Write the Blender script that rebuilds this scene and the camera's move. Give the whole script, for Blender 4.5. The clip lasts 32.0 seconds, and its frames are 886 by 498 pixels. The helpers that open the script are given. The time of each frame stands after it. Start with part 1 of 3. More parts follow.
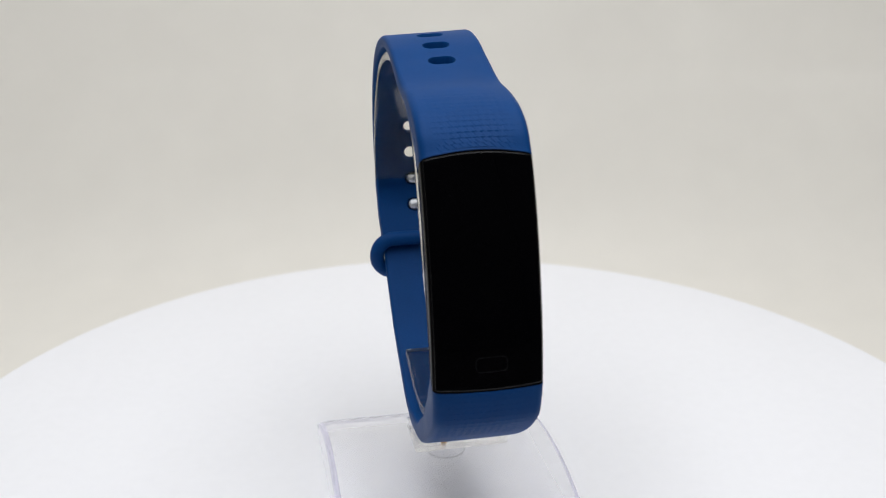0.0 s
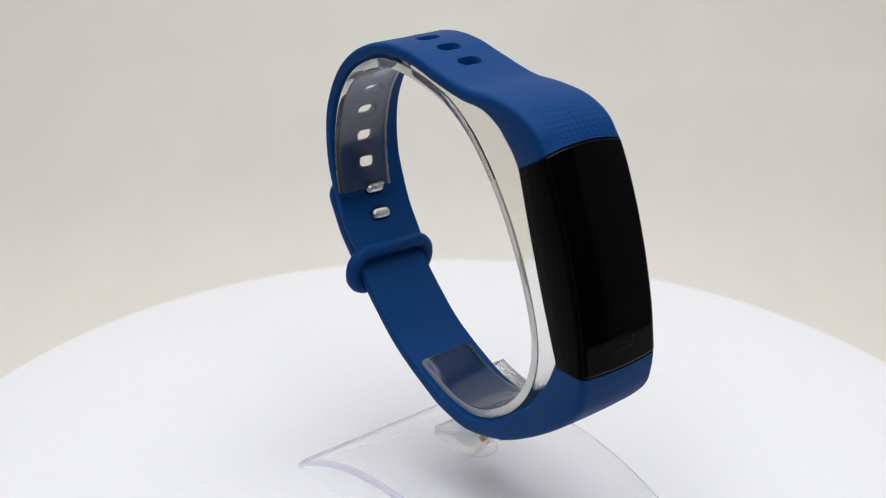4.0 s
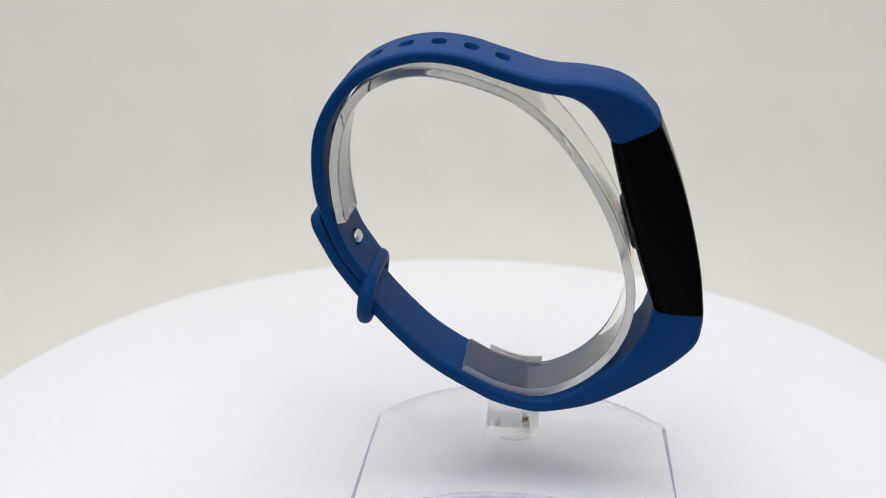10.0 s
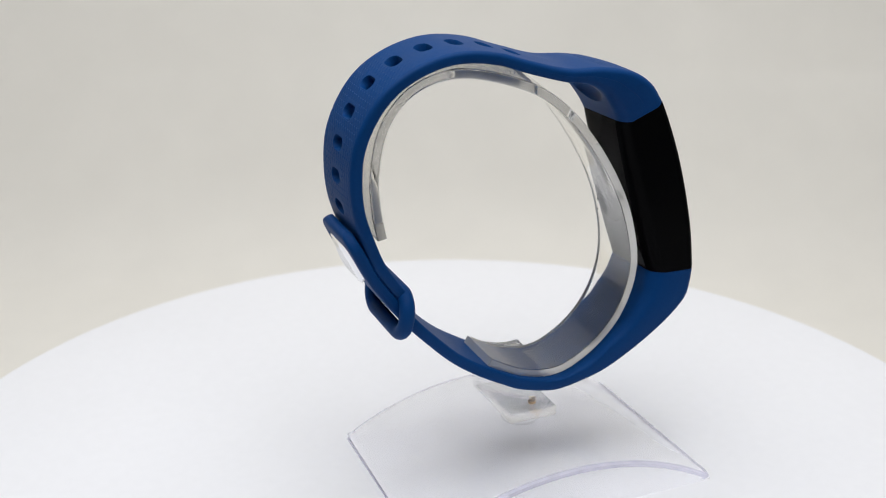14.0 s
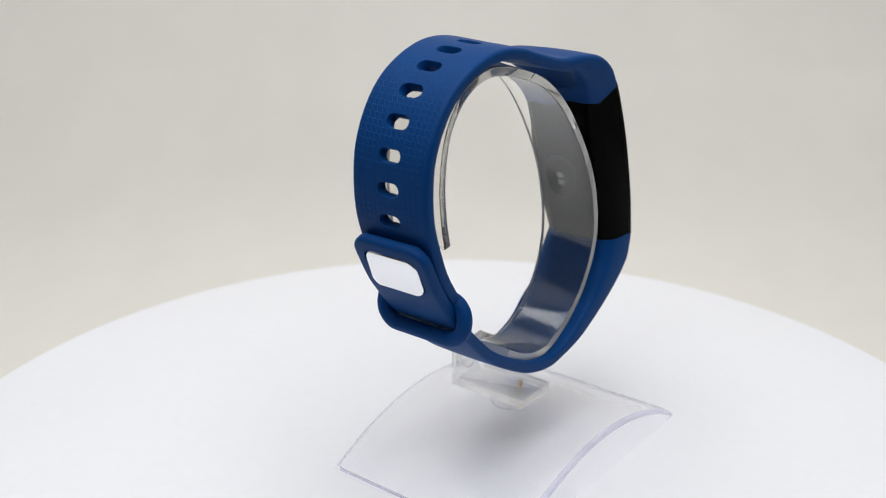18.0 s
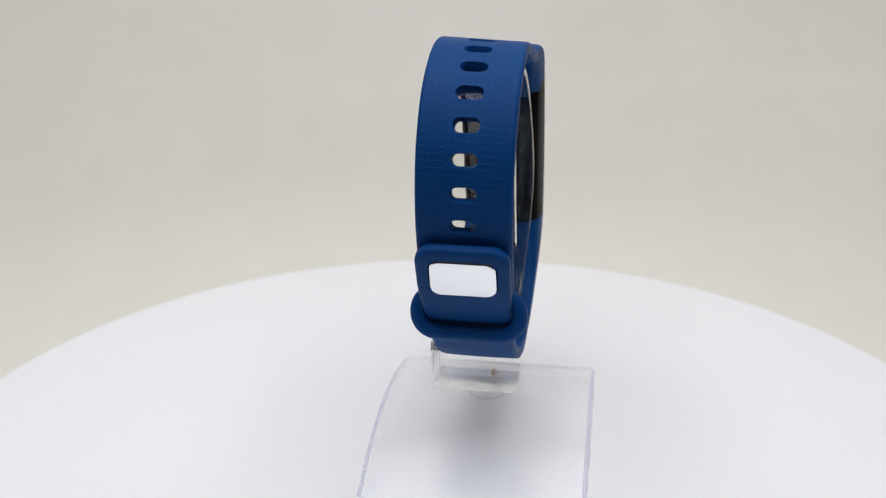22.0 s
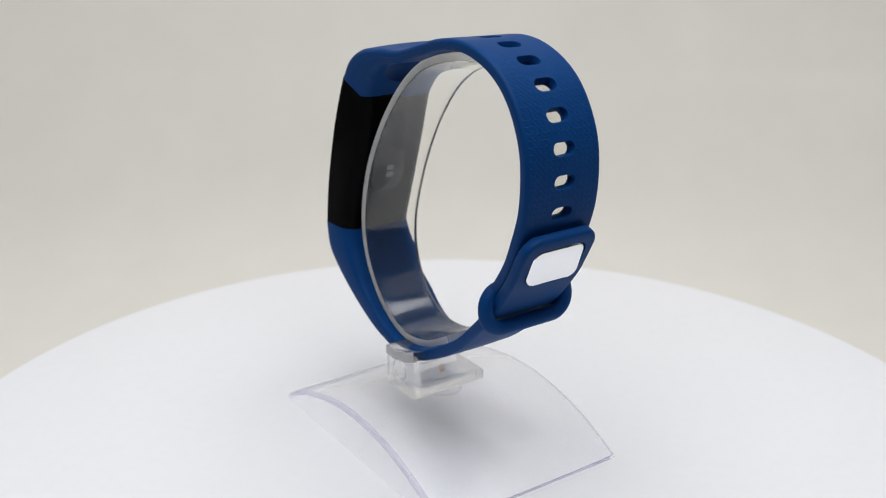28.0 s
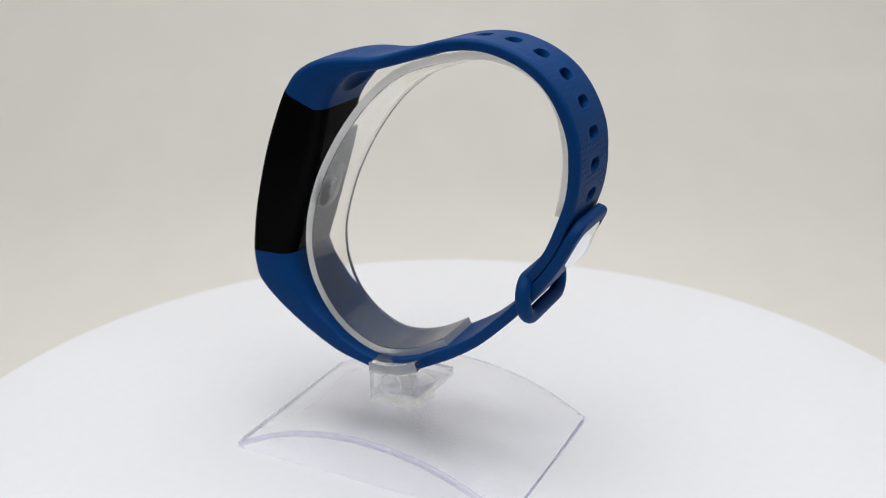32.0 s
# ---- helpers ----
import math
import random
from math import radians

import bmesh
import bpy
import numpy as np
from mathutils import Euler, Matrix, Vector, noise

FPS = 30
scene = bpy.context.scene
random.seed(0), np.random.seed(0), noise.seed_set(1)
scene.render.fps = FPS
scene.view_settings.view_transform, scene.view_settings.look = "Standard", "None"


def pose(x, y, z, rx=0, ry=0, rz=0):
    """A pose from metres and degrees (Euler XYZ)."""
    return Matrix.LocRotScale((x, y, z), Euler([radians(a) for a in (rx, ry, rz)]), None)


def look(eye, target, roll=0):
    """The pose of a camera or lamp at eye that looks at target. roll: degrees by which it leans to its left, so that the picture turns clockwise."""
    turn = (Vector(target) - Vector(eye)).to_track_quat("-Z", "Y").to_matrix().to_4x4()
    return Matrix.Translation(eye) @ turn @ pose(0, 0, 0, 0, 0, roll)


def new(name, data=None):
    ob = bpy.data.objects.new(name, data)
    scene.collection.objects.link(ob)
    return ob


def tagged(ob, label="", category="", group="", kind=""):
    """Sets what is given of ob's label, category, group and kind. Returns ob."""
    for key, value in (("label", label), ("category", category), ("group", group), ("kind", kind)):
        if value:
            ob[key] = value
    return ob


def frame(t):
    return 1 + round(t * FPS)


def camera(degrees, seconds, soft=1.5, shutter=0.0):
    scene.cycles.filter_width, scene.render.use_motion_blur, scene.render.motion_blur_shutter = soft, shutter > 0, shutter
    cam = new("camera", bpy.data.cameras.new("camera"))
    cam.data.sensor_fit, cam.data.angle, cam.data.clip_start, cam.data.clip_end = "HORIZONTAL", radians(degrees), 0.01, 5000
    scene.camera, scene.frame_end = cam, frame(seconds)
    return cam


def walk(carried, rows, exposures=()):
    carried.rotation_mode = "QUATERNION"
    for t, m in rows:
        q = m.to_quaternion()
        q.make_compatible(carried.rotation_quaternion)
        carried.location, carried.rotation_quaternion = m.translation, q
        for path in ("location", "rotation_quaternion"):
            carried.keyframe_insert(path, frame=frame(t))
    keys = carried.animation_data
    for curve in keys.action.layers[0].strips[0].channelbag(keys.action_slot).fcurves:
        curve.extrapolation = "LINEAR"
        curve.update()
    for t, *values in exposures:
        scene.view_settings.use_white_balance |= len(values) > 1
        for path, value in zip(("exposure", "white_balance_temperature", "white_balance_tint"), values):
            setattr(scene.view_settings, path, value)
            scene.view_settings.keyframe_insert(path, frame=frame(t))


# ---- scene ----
# Places are in millimetres on the turntable: x across the strap, y from the dial (minus) to the clasp, z up from the disc.

# ---- camera ----
cam = camera(44.773, 32.0, soft=1.0)
EYE = Vector((0.0, -0.22, 0.1344))
AIM = EYE + Vector((-0.013690, 0.936586, -0.350171))
cam.data.dof.use_dof, cam.data.dof.focus_distance, cam.data.dof.aperture_fstop = True, 0.222, 22.0
walk(cam, [(0.0, look(EYE, AIM, -0.08)), (32.0, look(EYE, AIM, -0.08))],
     exposures=[(0.0, 0.0), (18.0, 0.0), (22.0, -0.08), (32.0, -0.08)])

# ---- world, lamps, exposure ----
scene.view_settings.exposure = 0.0
world = bpy.data.worlds.new("world")
scene.world = world
world.use_nodes = True
world.node_tree.nodes["Background"].inputs[0].default_value = (0.9, 0.95, 1.0, 1)
world.node_tree.nodes["Background"].inputs[1].default_value = 0.004


def area(name, eye, target, sx, sy, watts, colour):
    data = bpy.data.lights.new(name, "AREA")
    data.shape, data.size, data.size_y, data.energy, data.color = "RECTANGLE", sx, sy, watts, colour
    ob = new(name, data)
    ob.matrix_world = look(eye, target)
    return ob


# the lamp panel in the roof of the photo tent
area("roof_lamp", (0.0, -0.12, 0.525), (0.0, -0.12, 0.0), 0.58, 0.60, 3.36, (0.945, 0.96, 0.985))

# ---- materials ----


def material(name, base, rough=0.5, metal=0.0, vary=0.06, grain=400.0, bump=0.02, blotch=30.0, gloss_vary=0.05,
             transmission=0.0, ior=1.45, specular=0.5):
    """Principled surface with two scales of colour variation, uneven gloss and fine relief."""
    m = bpy.data.materials.new(name)
    m.use_nodes = True
    nt = m.node_tree
    b = nt.nodes["Principled BSDF"]
    co = nt.nodes.new("ShaderNodeTexCoord")
    fine, broad = nt.nodes.new("ShaderNodeTexNoise"), nt.nodes.new("ShaderNodeTexNoise")
    fine.inputs["Scale"].default_value, broad.inputs["Scale"].default_value = grain, blotch
    fine.inputs["Detail"].default_value = broad.inputs["Detail"].default_value = 4
    add = nt.nodes.new("ShaderNodeMath")
    add.operation = "ADD"
    mapr = nt.nodes.new("ShaderNodeMapRange")
    mapr.inputs["From Min"].default_value, mapr.inputs["From Max"].default_value = 0.7, 1.3
    mapr.inputs["To Min"].default_value, mapr.inputs["To Max"].default_value = 1 - vary, 1 + vary
    mul = nt.nodes.new("ShaderNodeVectorMath")
    mul.operation = "SCALE"
    mul.inputs[0].default_value = base
    gl = nt.nodes.new("ShaderNodeMapRange")
    gl.inputs["From Min"].default_value, gl.inputs["From Max"].default_value = 0.3, 0.7
    gl.inputs["To Min"].default_value, gl.inputs["To Max"].default_value = max(rough - gloss_vary, 0.0), rough + gloss_vary
    for n in (fine, broad):
        nt.links.new(co.outputs["Object"], n.inputs["Vector"])
    nt.links.new(fine.outputs["Fac"], add.inputs[0])
    nt.links.new(broad.outputs["Fac"], add.inputs[1])
    nt.links.new(add.outputs[0], mapr.inputs["Value"])
    nt.links.new(mapr.outputs[0], mul.inputs["Scale"])
    nt.links.new(mul.outputs[0], b.inputs["Base Color"])
    nt.links.new(broad.outputs["Fac"], gl.inputs["Value"])
    nt.links.new(gl.outputs[0], b.inputs["Roughness"])
    if bump:
        bp = nt.nodes.new("ShaderNodeBump")
        bp.inputs["Strength"].default_value, bp.inputs["Distance"].default_value = bump, 0.001
        nt.links.new(fine.outputs["Fac"], bp.inputs["Height"])
        nt.links.new(bp.outputs[0], b.inputs["Normal"])
    b.inputs["Metallic"].default_value = metal
    b.inputs["Transmission Weight"].default_value = transmission
    b.inputs["IOR"].default_value = ior
    b.inputs["Specular IOR Level"].default_value = specular
    return m


SILICONE = material("blue_silicone", (0.0014, 0.048, 0.191), 0.52, vary=0.07, grain=2500, bump=0.05, blotch=90, specular=0.14)
LINE = material("grey_print", (0.016, 0.016, 0.017), 0.35, bump=0.0, specular=0.2)
CHROME = material("polished_steel", (0.86, 0.87, 0.89), 0.09, metal=1.0, vary=0.02, grain=1800, bump=0.004, gloss_vary=0.03)
PIN = material("satin_steel", (0.82, 0.83, 0.84), 0.42, metal=1.0, vary=0.03, grain=1800, bump=0.01)


def clear(name, tint, veil, rough, face=0.035, graze=0.55, scuff=0.02, blotch=80.0, bend=0.0):
    """Clear plastic sheet: see-through, with a faint scuffed veil and a gloss that grows at grazing angles."""
    m = bpy.data.materials.new(name)
    m.use_nodes = True
    nt = m.node_tree
    nt.nodes.remove(nt.nodes["Principled BSDF"])
    see, dull, shine = [nt.nodes.new("ShaderNodeBsdf" + k) for k in ("Transparent", "Diffuse", "Glossy")]
    see.inputs["Color"].default_value = (*tint, 1)
    dull.inputs["Color"].default_value = (0.93 * tint[0] ** 2, 0.93 * tint[1] ** 2, 0.95 * tint[2] ** 2, 1)
    shine.inputs["Color"].default_value = (1, 1, 1, 1)
    shine.inputs["Roughness"].default_value = rough
    co, cloud = nt.nodes.new("ShaderNodeTexCoord"), nt.nodes.new("ShaderNodeTexNoise")
    cloud.inputs["Scale"].default_value, cloud.inputs["Detail"].default_value = blotch, 6
    nt.links.new(co.outputs["Object"], cloud.inputs["Vector"])
    dust = nt.nodes.new("ShaderNodeMapRange")
    for k, v in zip(("From Min", "From Max", "To Min", "To Max"), (0.35, 0.75, veil - scuff, veil + scuff)):
        dust.inputs[k].default_value = v
    nt.links.new(cloud.outputs["Fac"], dust.inputs["Value"])
    lay = nt.nodes.new("ShaderNodeLayerWeight")
    lay.inputs["Blend"].default_value = 0.5
    power, fac = nt.nodes.new("ShaderNodeMath"), nt.nodes.new("ShaderNodeMath")
    power.operation, fac.operation = "POWER", "MULTIPLY_ADD"
    power.inputs[1].default_value = 4.0
    fac.inputs[1].default_value, fac.inputs[2].default_value = graze, face
    nt.links.new(lay.outputs["Facing"], power.inputs[0])
    nt.links.new(power.outputs[0], fac.inputs[0])
    body, skin = nt.nodes.new("ShaderNodeMixShader"), nt.nodes.new("ShaderNodeMixShader")
    nt.links.new(dust.outputs[0], body.inputs[0])
    nt.links.new(see.outputs[0], body.inputs[1])
    nt.links.new(dull.outputs[0], body.inputs[2])
    nt.links.new(fac.outputs[0], skin.inputs[0])
    nt.links.new(body.outputs[0], skin.inputs[1])
    nt.links.new(shine.outputs[0], skin.inputs[2])
    last = skin
    if bend:
        # thick edges bend what lies behind them
        glass, last = nt.nodes.new("ShaderNodeBsdfGlass"), nt.nodes.new("ShaderNodeMixShader")
        glass.inputs["Roughness"].default_value, glass.inputs["IOR"].default_value = 0.02, 1.49
        last.inputs[0].default_value = bend
        nt.links.new(skin.outputs[0], last.inputs[1])
        nt.links.new(glass.outputs[0], last.inputs[2])
    nt.links.new(last.outputs[0], nt.nodes["Material Output"].inputs["Surface"])
    return m


def shiny_black(name, base, rough, face, graze):
    """Black glass or plastic: dark body, gloss that grows at grazing angles."""
    m = bpy.data.materials.new(name)
    m.use_nodes = True
    nt = m.node_tree
    nt.nodes.remove(nt.nodes["Principled BSDF"])
    dull, shine, skin = [nt.nodes.new("Shader" + k) for k in ("NodeBsdfDiffuse", "NodeBsdfGlossy", "NodeMixShader")]
    co, cloud, smear = nt.nodes.new("ShaderNodeTexCoord"), nt.nodes.new("ShaderNodeTexNoise"), nt.nodes.new("ShaderNodeMapRange")
    cloud.inputs["Scale"].default_value, cloud.inputs["Detail"].default_value = 90, 5
    smear.inputs["To Min"].default_value, smear.inputs["To Max"].default_value = rough * 0.7, rough * 1.3
    dull.inputs["Color"].default_value = (*base, 1)
    shine.inputs["Color"].default_value = (1, 1, 1, 1)
    lay, power, fac = nt.nodes.new("ShaderNodeLayerWeight"), nt.nodes.new("ShaderNodeMath"), nt.nodes.new("ShaderNodeMath")
    lay.inputs["Blend"].default_value = 0.5
    power.operation, fac.operation = "POWER", "MULTIPLY_ADD"
    power.inputs[1].default_value = 5.0
    fac.inputs[1].default_value, fac.inputs[2].default_value = graze, face
    for a, b in ((co.outputs["Object"], cloud.inputs["Vector"]), (cloud.outputs["Fac"], smear.inputs["Value"]), (smear.outputs[0], shine.inputs["Roughness"]),
                 (lay.outputs["Facing"], power.inputs[0]), (power.outputs[0], fac.inputs[0]), (fac.outputs[0], skin.inputs[0]),
                 (dull.outputs[0], skin.inputs[1]), (shine.outputs[0], skin.inputs[2]), (skin.outputs[0], nt.nodes["Material Output"].inputs["Surface"])):
        nt.links.new(a, b)
    return m


CASE = shiny_black("black_plastic", (0.003, 0.003, 0.0035), 0.16, 0.002, 0.22)
RIM = shiny_black("dark_rim", (0.006, 0.006, 0.0065), 0.25, 0.02, 0.9)
GLASS = shiny_black("black_glass", (0.0015, 0.0015, 0.002), 0.03, 0.006, 0.5)
ACRYLIC_BASE = clear("scuffed_acrylic", (0.988, 0.988, 0.994), 0.05, 0.28, face=0.05, scuff=0.03, blotch=60)
LILAC = clear("lilac_cut_edge", (0.85, 0.84, 0.92), 0.3, 0.3, face=0.03, graze=0.3, scuff=0.05, blotch=150)
PALE = clear("faint_acrylic", (0.994, 0.994, 0.997), 0.012, 0.1, face=0.008, graze=0.12, scuff=0.006)
HAZE = clear("hazy_acrylic", (0.98, 0.98, 0.985), 0.022, 0.06, face=0.03, graze=0.45, bend=0.42)
CLEAR = material("solid_clear_acrylic", (0.96, 0.95, 0.915), 0.025, vary=0.01, grain=160, bump=0.02, blotch=40, gloss_vary=0.012, transmission=0.988, ior=1.49)
FROST = material("frosted_cut_edge", (0.985, 0.985, 0.985), 0.42, vary=0.05, grain=500, bump=0.008, blotch=200, transmission=0.6, ior=1.49)
SATIN = material("satin_cut_edge", (0.97, 0.97, 0.965), 0.07, vary=0.05, grain=500, bump=0.01, blotch=200, transmission=0.68, ior=1.49)
AMBER = material("amber_glue", (0.85, 0.5, 0.15), 0.3, bump=0.01)
SENSOR = material("sensor_lens", (0.02, 0.02, 0.022), 0.32, bump=0.0, specular=0.25)
LED = material("pale_led", (0.18, 0.185, 0.19), 0.35, bump=0.0)
DISC = material("white_disc", (0.90, 0.90, 0.928), 0.42, vary=0.012, grain=350, bump=0.006, blotch=14)
CLOTH = material("tent_cloth", (0.80, 0.772, 0.714), 0.85, vary=0.02, grain=45, bump=0.0, blotch=7, specular=0.2)
LINING = material("tent_lining", (0.36, 0.355, 0.345), 0.9, vary=0.03, grain=900, bump=0.05, blotch=9, specular=0.1)
# for the added panels that keep reflections from the front dark
DARK_FLAG = material("dark_flag", (0.035, 0.035, 0.037), 0.9, vary=0.08, grain=900, bump=0.1, blotch=12, specular=0.1)
BOARD = material("dark_board", (0.06, 0.06, 0.062), 0.7, vary=0.04, grain=120, bump=0.03, blotch=8)
DIFFUSER = material("lamp_frame", (0.75, 0.75, 0.74), 0.5, bump=0.01)

# ---- helpers for shapes ----
ORIGIN = {}


def part(name, bm, mat, parent=None, label="", angle=38.0, at=(0, 0, 0)):
    """Links a bmesh in millimetres as one mesh object under a thing or a part."""
    me = bpy.data.meshes.new(name)
    bmesh.ops.recalc_face_normals(bm, faces=bm.faces)
    bm.to_mesh(me)
    bm.free()
    return part_mesh(name, me, mat, parent, label, angle, at)


def part_mesh(name, me, mat, parent=None, label="", angle=38.0, at=(0, 0, 0)):
    root = parent
    while root is not None and root.parent is not None:
        root = root.parent
    o = Vector(ORIGIN.get(root.name, at) if root else at)
    me.transform(Matrix.Scale(0.001, 4) @ Matrix.Translation(-o))
    for p in me.polygons:
        p.use_smooth = True
    me.set_sharp_from_angle(angle=radians(angle))
    me.materials.clear()
    me.materials.append(mat)
    ob = new(name, me)
    if parent is not None:
        ob.parent = parent
    else:
        ob.location = o * 0.001
    if label:
        ob["label"] = label
    return ob


def edges(ob, mat, chosen):
    """Gives the faces whose normal is chosen another finish."""
    ob.data.materials.append(mat)
    for p in ob.data.polygons:
        if chosen(p.normal, p.center * 1000):
            p.material_index = len(ob.data.materials) - 1
    return ob


def thing(name, at, label, category):
    ob = new(name)
    ob.empty_display_size = 0.01
    ORIGIN[ob.name] = at
    ob.location = Vector(at) * 0.001
    return tagged(ob, label, category)


def spline(points, n):
    """n samples along a Catmull-Rom curve through control points of any dimension."""
    p = np.array(points, float)
    p = np.vstack([2 * p[0] - p[1], p, 2 * p[-1] - p[-2]])
    out = []
    for u in np.linspace(0, len(points) - 1, n):
        k = min(int(u), len(points) - 2)
        f = u - k
        a, b, c, d = p[k:k + 4]
        out.append(0.5 * (2 * b + (c - a) * f + (2 * a - 5 * b + 4 * c - d) * f * f + (3 * b - a - 3 * c + d) * f ** 3))
    return np.array(out)


def section(hw, th, ro, ri, crown):
    """Outline (x, height) of a rounded bar: flat inside, slightly crowned outside."""
    pts = []
    ro, ri = min(ro, th * 0.48), min(ri, th * 0.48)
    for x in np.linspace(-hw + ri, hw - ri, 7):
        pts.append((x, 0.0))
    for a in np.linspace(-80, -14, 5):
        pts.append((hw - ri + ri * math.cos(radians(a)), ri + ri * math.sin(radians(a))))
    for a in np.linspace(0, 80, 6):
        pts.append((hw - ro + ro * math.cos(radians(a)), th - ro + ro * math.sin(radians(a))))
    for x in np.linspace(hw - ro, -hw + ro, 13):
        pts.append((x, th))
    for a in np.linspace(100, 180, 6):
        pts.append((-hw + ro + ro * math.cos(radians(a)), th - ro + ro * math.sin(radians(a))))
    for a in np.linspace(194, 260, 5):
        pts.append((-hw + ri + ri * math.cos(radians(a)), ri + ri * math.sin(radians(a))))
    return [(x, h + (crown * (1 - (x / hw) ** 2) * max(0.0, h / th - 0.3) / 0.7)) for x, h in pts]


def lean(x, y, z):
    """How far strap and cradle stand higher towards plus x where they lie over the top of the stand."""
    ease = lambda v: (lambda c: c * c * (3 - 2 * c))(min(1.0, max(0.0, v)))
    return 0.8 * max(0.0, (x + 14.3) / 18.6) ** 1.9 * ease((y + 28) / 20) * ease((z - 66) / 26)


def loft(stations, cx=-4.95):
    """Closed skin over stations of (outer, inner, half width, outer radius, inner radius, crown, sag, shift in x, bow in z, taper towards the inside)."""
    bm = bmesh.new()
    rings = []
    for O, I, hw, ro, ri, crown, sag, dx, *bow in stations:
        O, I = np.array(O, float), np.array(I, float)
        th = np.linalg.norm(O - I)
        d = (O - I) / th
        ring = []
        for x, h in section(hw, th, ro, ri, crown):
            u = h / th
            y, z = I + d * h + np.array(sag) * 4 * u * (1 - u) if 0 < u < 1 else I + d * h
            if bow:
                z += bow[0] * (1 - (x / hw) ** 2) * u
                x *= 1 - bow[1] * (1 - min(1.0, u))
            ring.append(bm.verts.new((cx + dx + x, y, z + lean(cx + dx + x, y, z))))
        rings.append(ring)
    n = len(rings[0])
    for a, b in zip(rings, rings[1:]):
        for k in range(n):
            bm.faces.new((a[k], a[(k + 1) % n], b[(k + 1) % n], b[k]))
    bm.faces.new(rings[0])
    bm.faces.new(rings[-1][::-1])
    return bm


def box(bm, x0, x1, y0, y1, z0, z1, bevel=0.0, segments=2):
    m = Matrix.Translation(((x0 + x1) / 2, (y0 + y1) / 2, (z0 + z1) / 2)) @ Matrix.Diagonal((x1 - x0, y1 - y0, z1 - z0, 1))
    r = bmesh.ops.create_cube(bm, size=1.0, matrix=m)
    if bevel:
        es = list({e for v in r["verts"] for e in v.link_edges})
        bmesh.ops.bevel(bm, geom=es, offset=bevel, segments=segments, profile=0.5, affect="EDGES")
    return bm


def rounded_outline(w, h, r, n=6):
    """Outline of a rounded rectangle, w by h, in two coordinates."""
    out = []
    for cx, cy, a0 in ((w / 2 - r, h / 2 - r, 0), (-w / 2 + r, h / 2 - r, 90), (-w / 2 + r, -h / 2 + r, 180), (w / 2 - r, -h / 2 + r, 270)):
        for a in np.linspace(a0, a0 + 90, n):
            out.append((cx + r * math.cos(radians(a)), cy + r * math.sin(radians(a))))
    return out


def stack(bm, layers):
    """Closed skin through outlines that have equally many points (each a list of 3D points)."""
    rings = [[bm.verts.new(p) for p in layer] for layer in layers]
    n = len(rings[0])
    for a, b in zip(rings, rings[1:]):
        for k in range(n):
            bm.faces.new((a[k], a[(k + 1) % n], b[(k + 1) % n], b[k]))
    bm.faces.new(rings[0][::-1])
    bm.faces.new(rings[-1])
    return bm


def on_plane(outline, centre, u, v, w=(0, 0, 0), h=0.0, grow=1.0):
    c, u, v, w = Vector(centre), Vector(u), Vector(v), Vector(w)
    return [c + u * (a * grow) + v * (b * grow) + w * h for a, b in outline]


def cut(bm, cutter, operation="DIFFERENCE"):
    """The bmesh less (or with) the cutter, as a mesh."""
    obs = []
    for name, b in (("body", bm), ("cutter", cutter)):
        bmesh.ops.recalc_face_normals(b, faces=b.faces)
        me = bpy.data.meshes.new(name)
        b.to_mesh(me)
        b.free()
        obs.append(new(name, me))
    md = obs[0].modifiers.new("cut", "BOOLEAN")
    md.operation, md.solver, md.object = operation, "EXACT", obs[1]
    md.use_self = True
    bpy.context.view_layer.update()
    me = bpy.data.meshes.new_from_object(obs[0].evaluated_get(bpy.context.evaluated_depsgraph_get()))
    for ob in obs:
        bpy.data.objects.remove(ob)
    return me


def tube(bm, centres, ru, rv, side, n=14):
    """Closed ring of elliptical section round a loop of centres; side: the loop's axis."""
    side = Vector(side).normalized()
    m = len(centres)
    rings = []
    for k in range(m):
        c = Vector(centres[k])
        t = (Vector(centres[(k + 1) % m]) - Vector(centres[k - 1])).normalized()
        out = t.cross(side).normalized()
        rings.append([bm.verts.new(c + out * (ru * math.cos(a)) + side * (rv * math.sin(a))) for a in np.linspace(0, 2 * math.pi, n, endpoint=False)])
    for k in range(m):
        a, b = rings[k], rings[(k + 1) % m]
        for j in range(n):
            bm.faces.new((a[j], a[(j + 1) % n], b[(j + 1) % n], b[j]))
    return bm


def cylinder(bm, centre, r, z0, z1, n=40, bevel=0.3):
    x, y = centre
    ring = lambda rr, z: [(x + rr * math.cos(a), y + rr * math.sin(a), z) for a in np.linspace(0, 2 * math.pi, n, endpoint=False)]
    return stack(bm, [ring(r - bevel, z0), ring(r, z0 + bevel), ring(r, z1 - bevel), ring(r - bevel, z1)])


# ---- setting: photo tent with a dark front ----


def sheet(name, size, m, mat, label):
    """A thick panel, in metres, kind structure."""
    bm = bmesh.new()
    box(bm, -size[0] * 500, size[0] * 500, -size[1] * 500, size[1] * 500, -size[2] * 500, size[2] * 500)
    ob = part(name, bm, mat)
    ob.matrix_world = m
    return tagged(ob, label, name.split("_")[0], kind="structure")


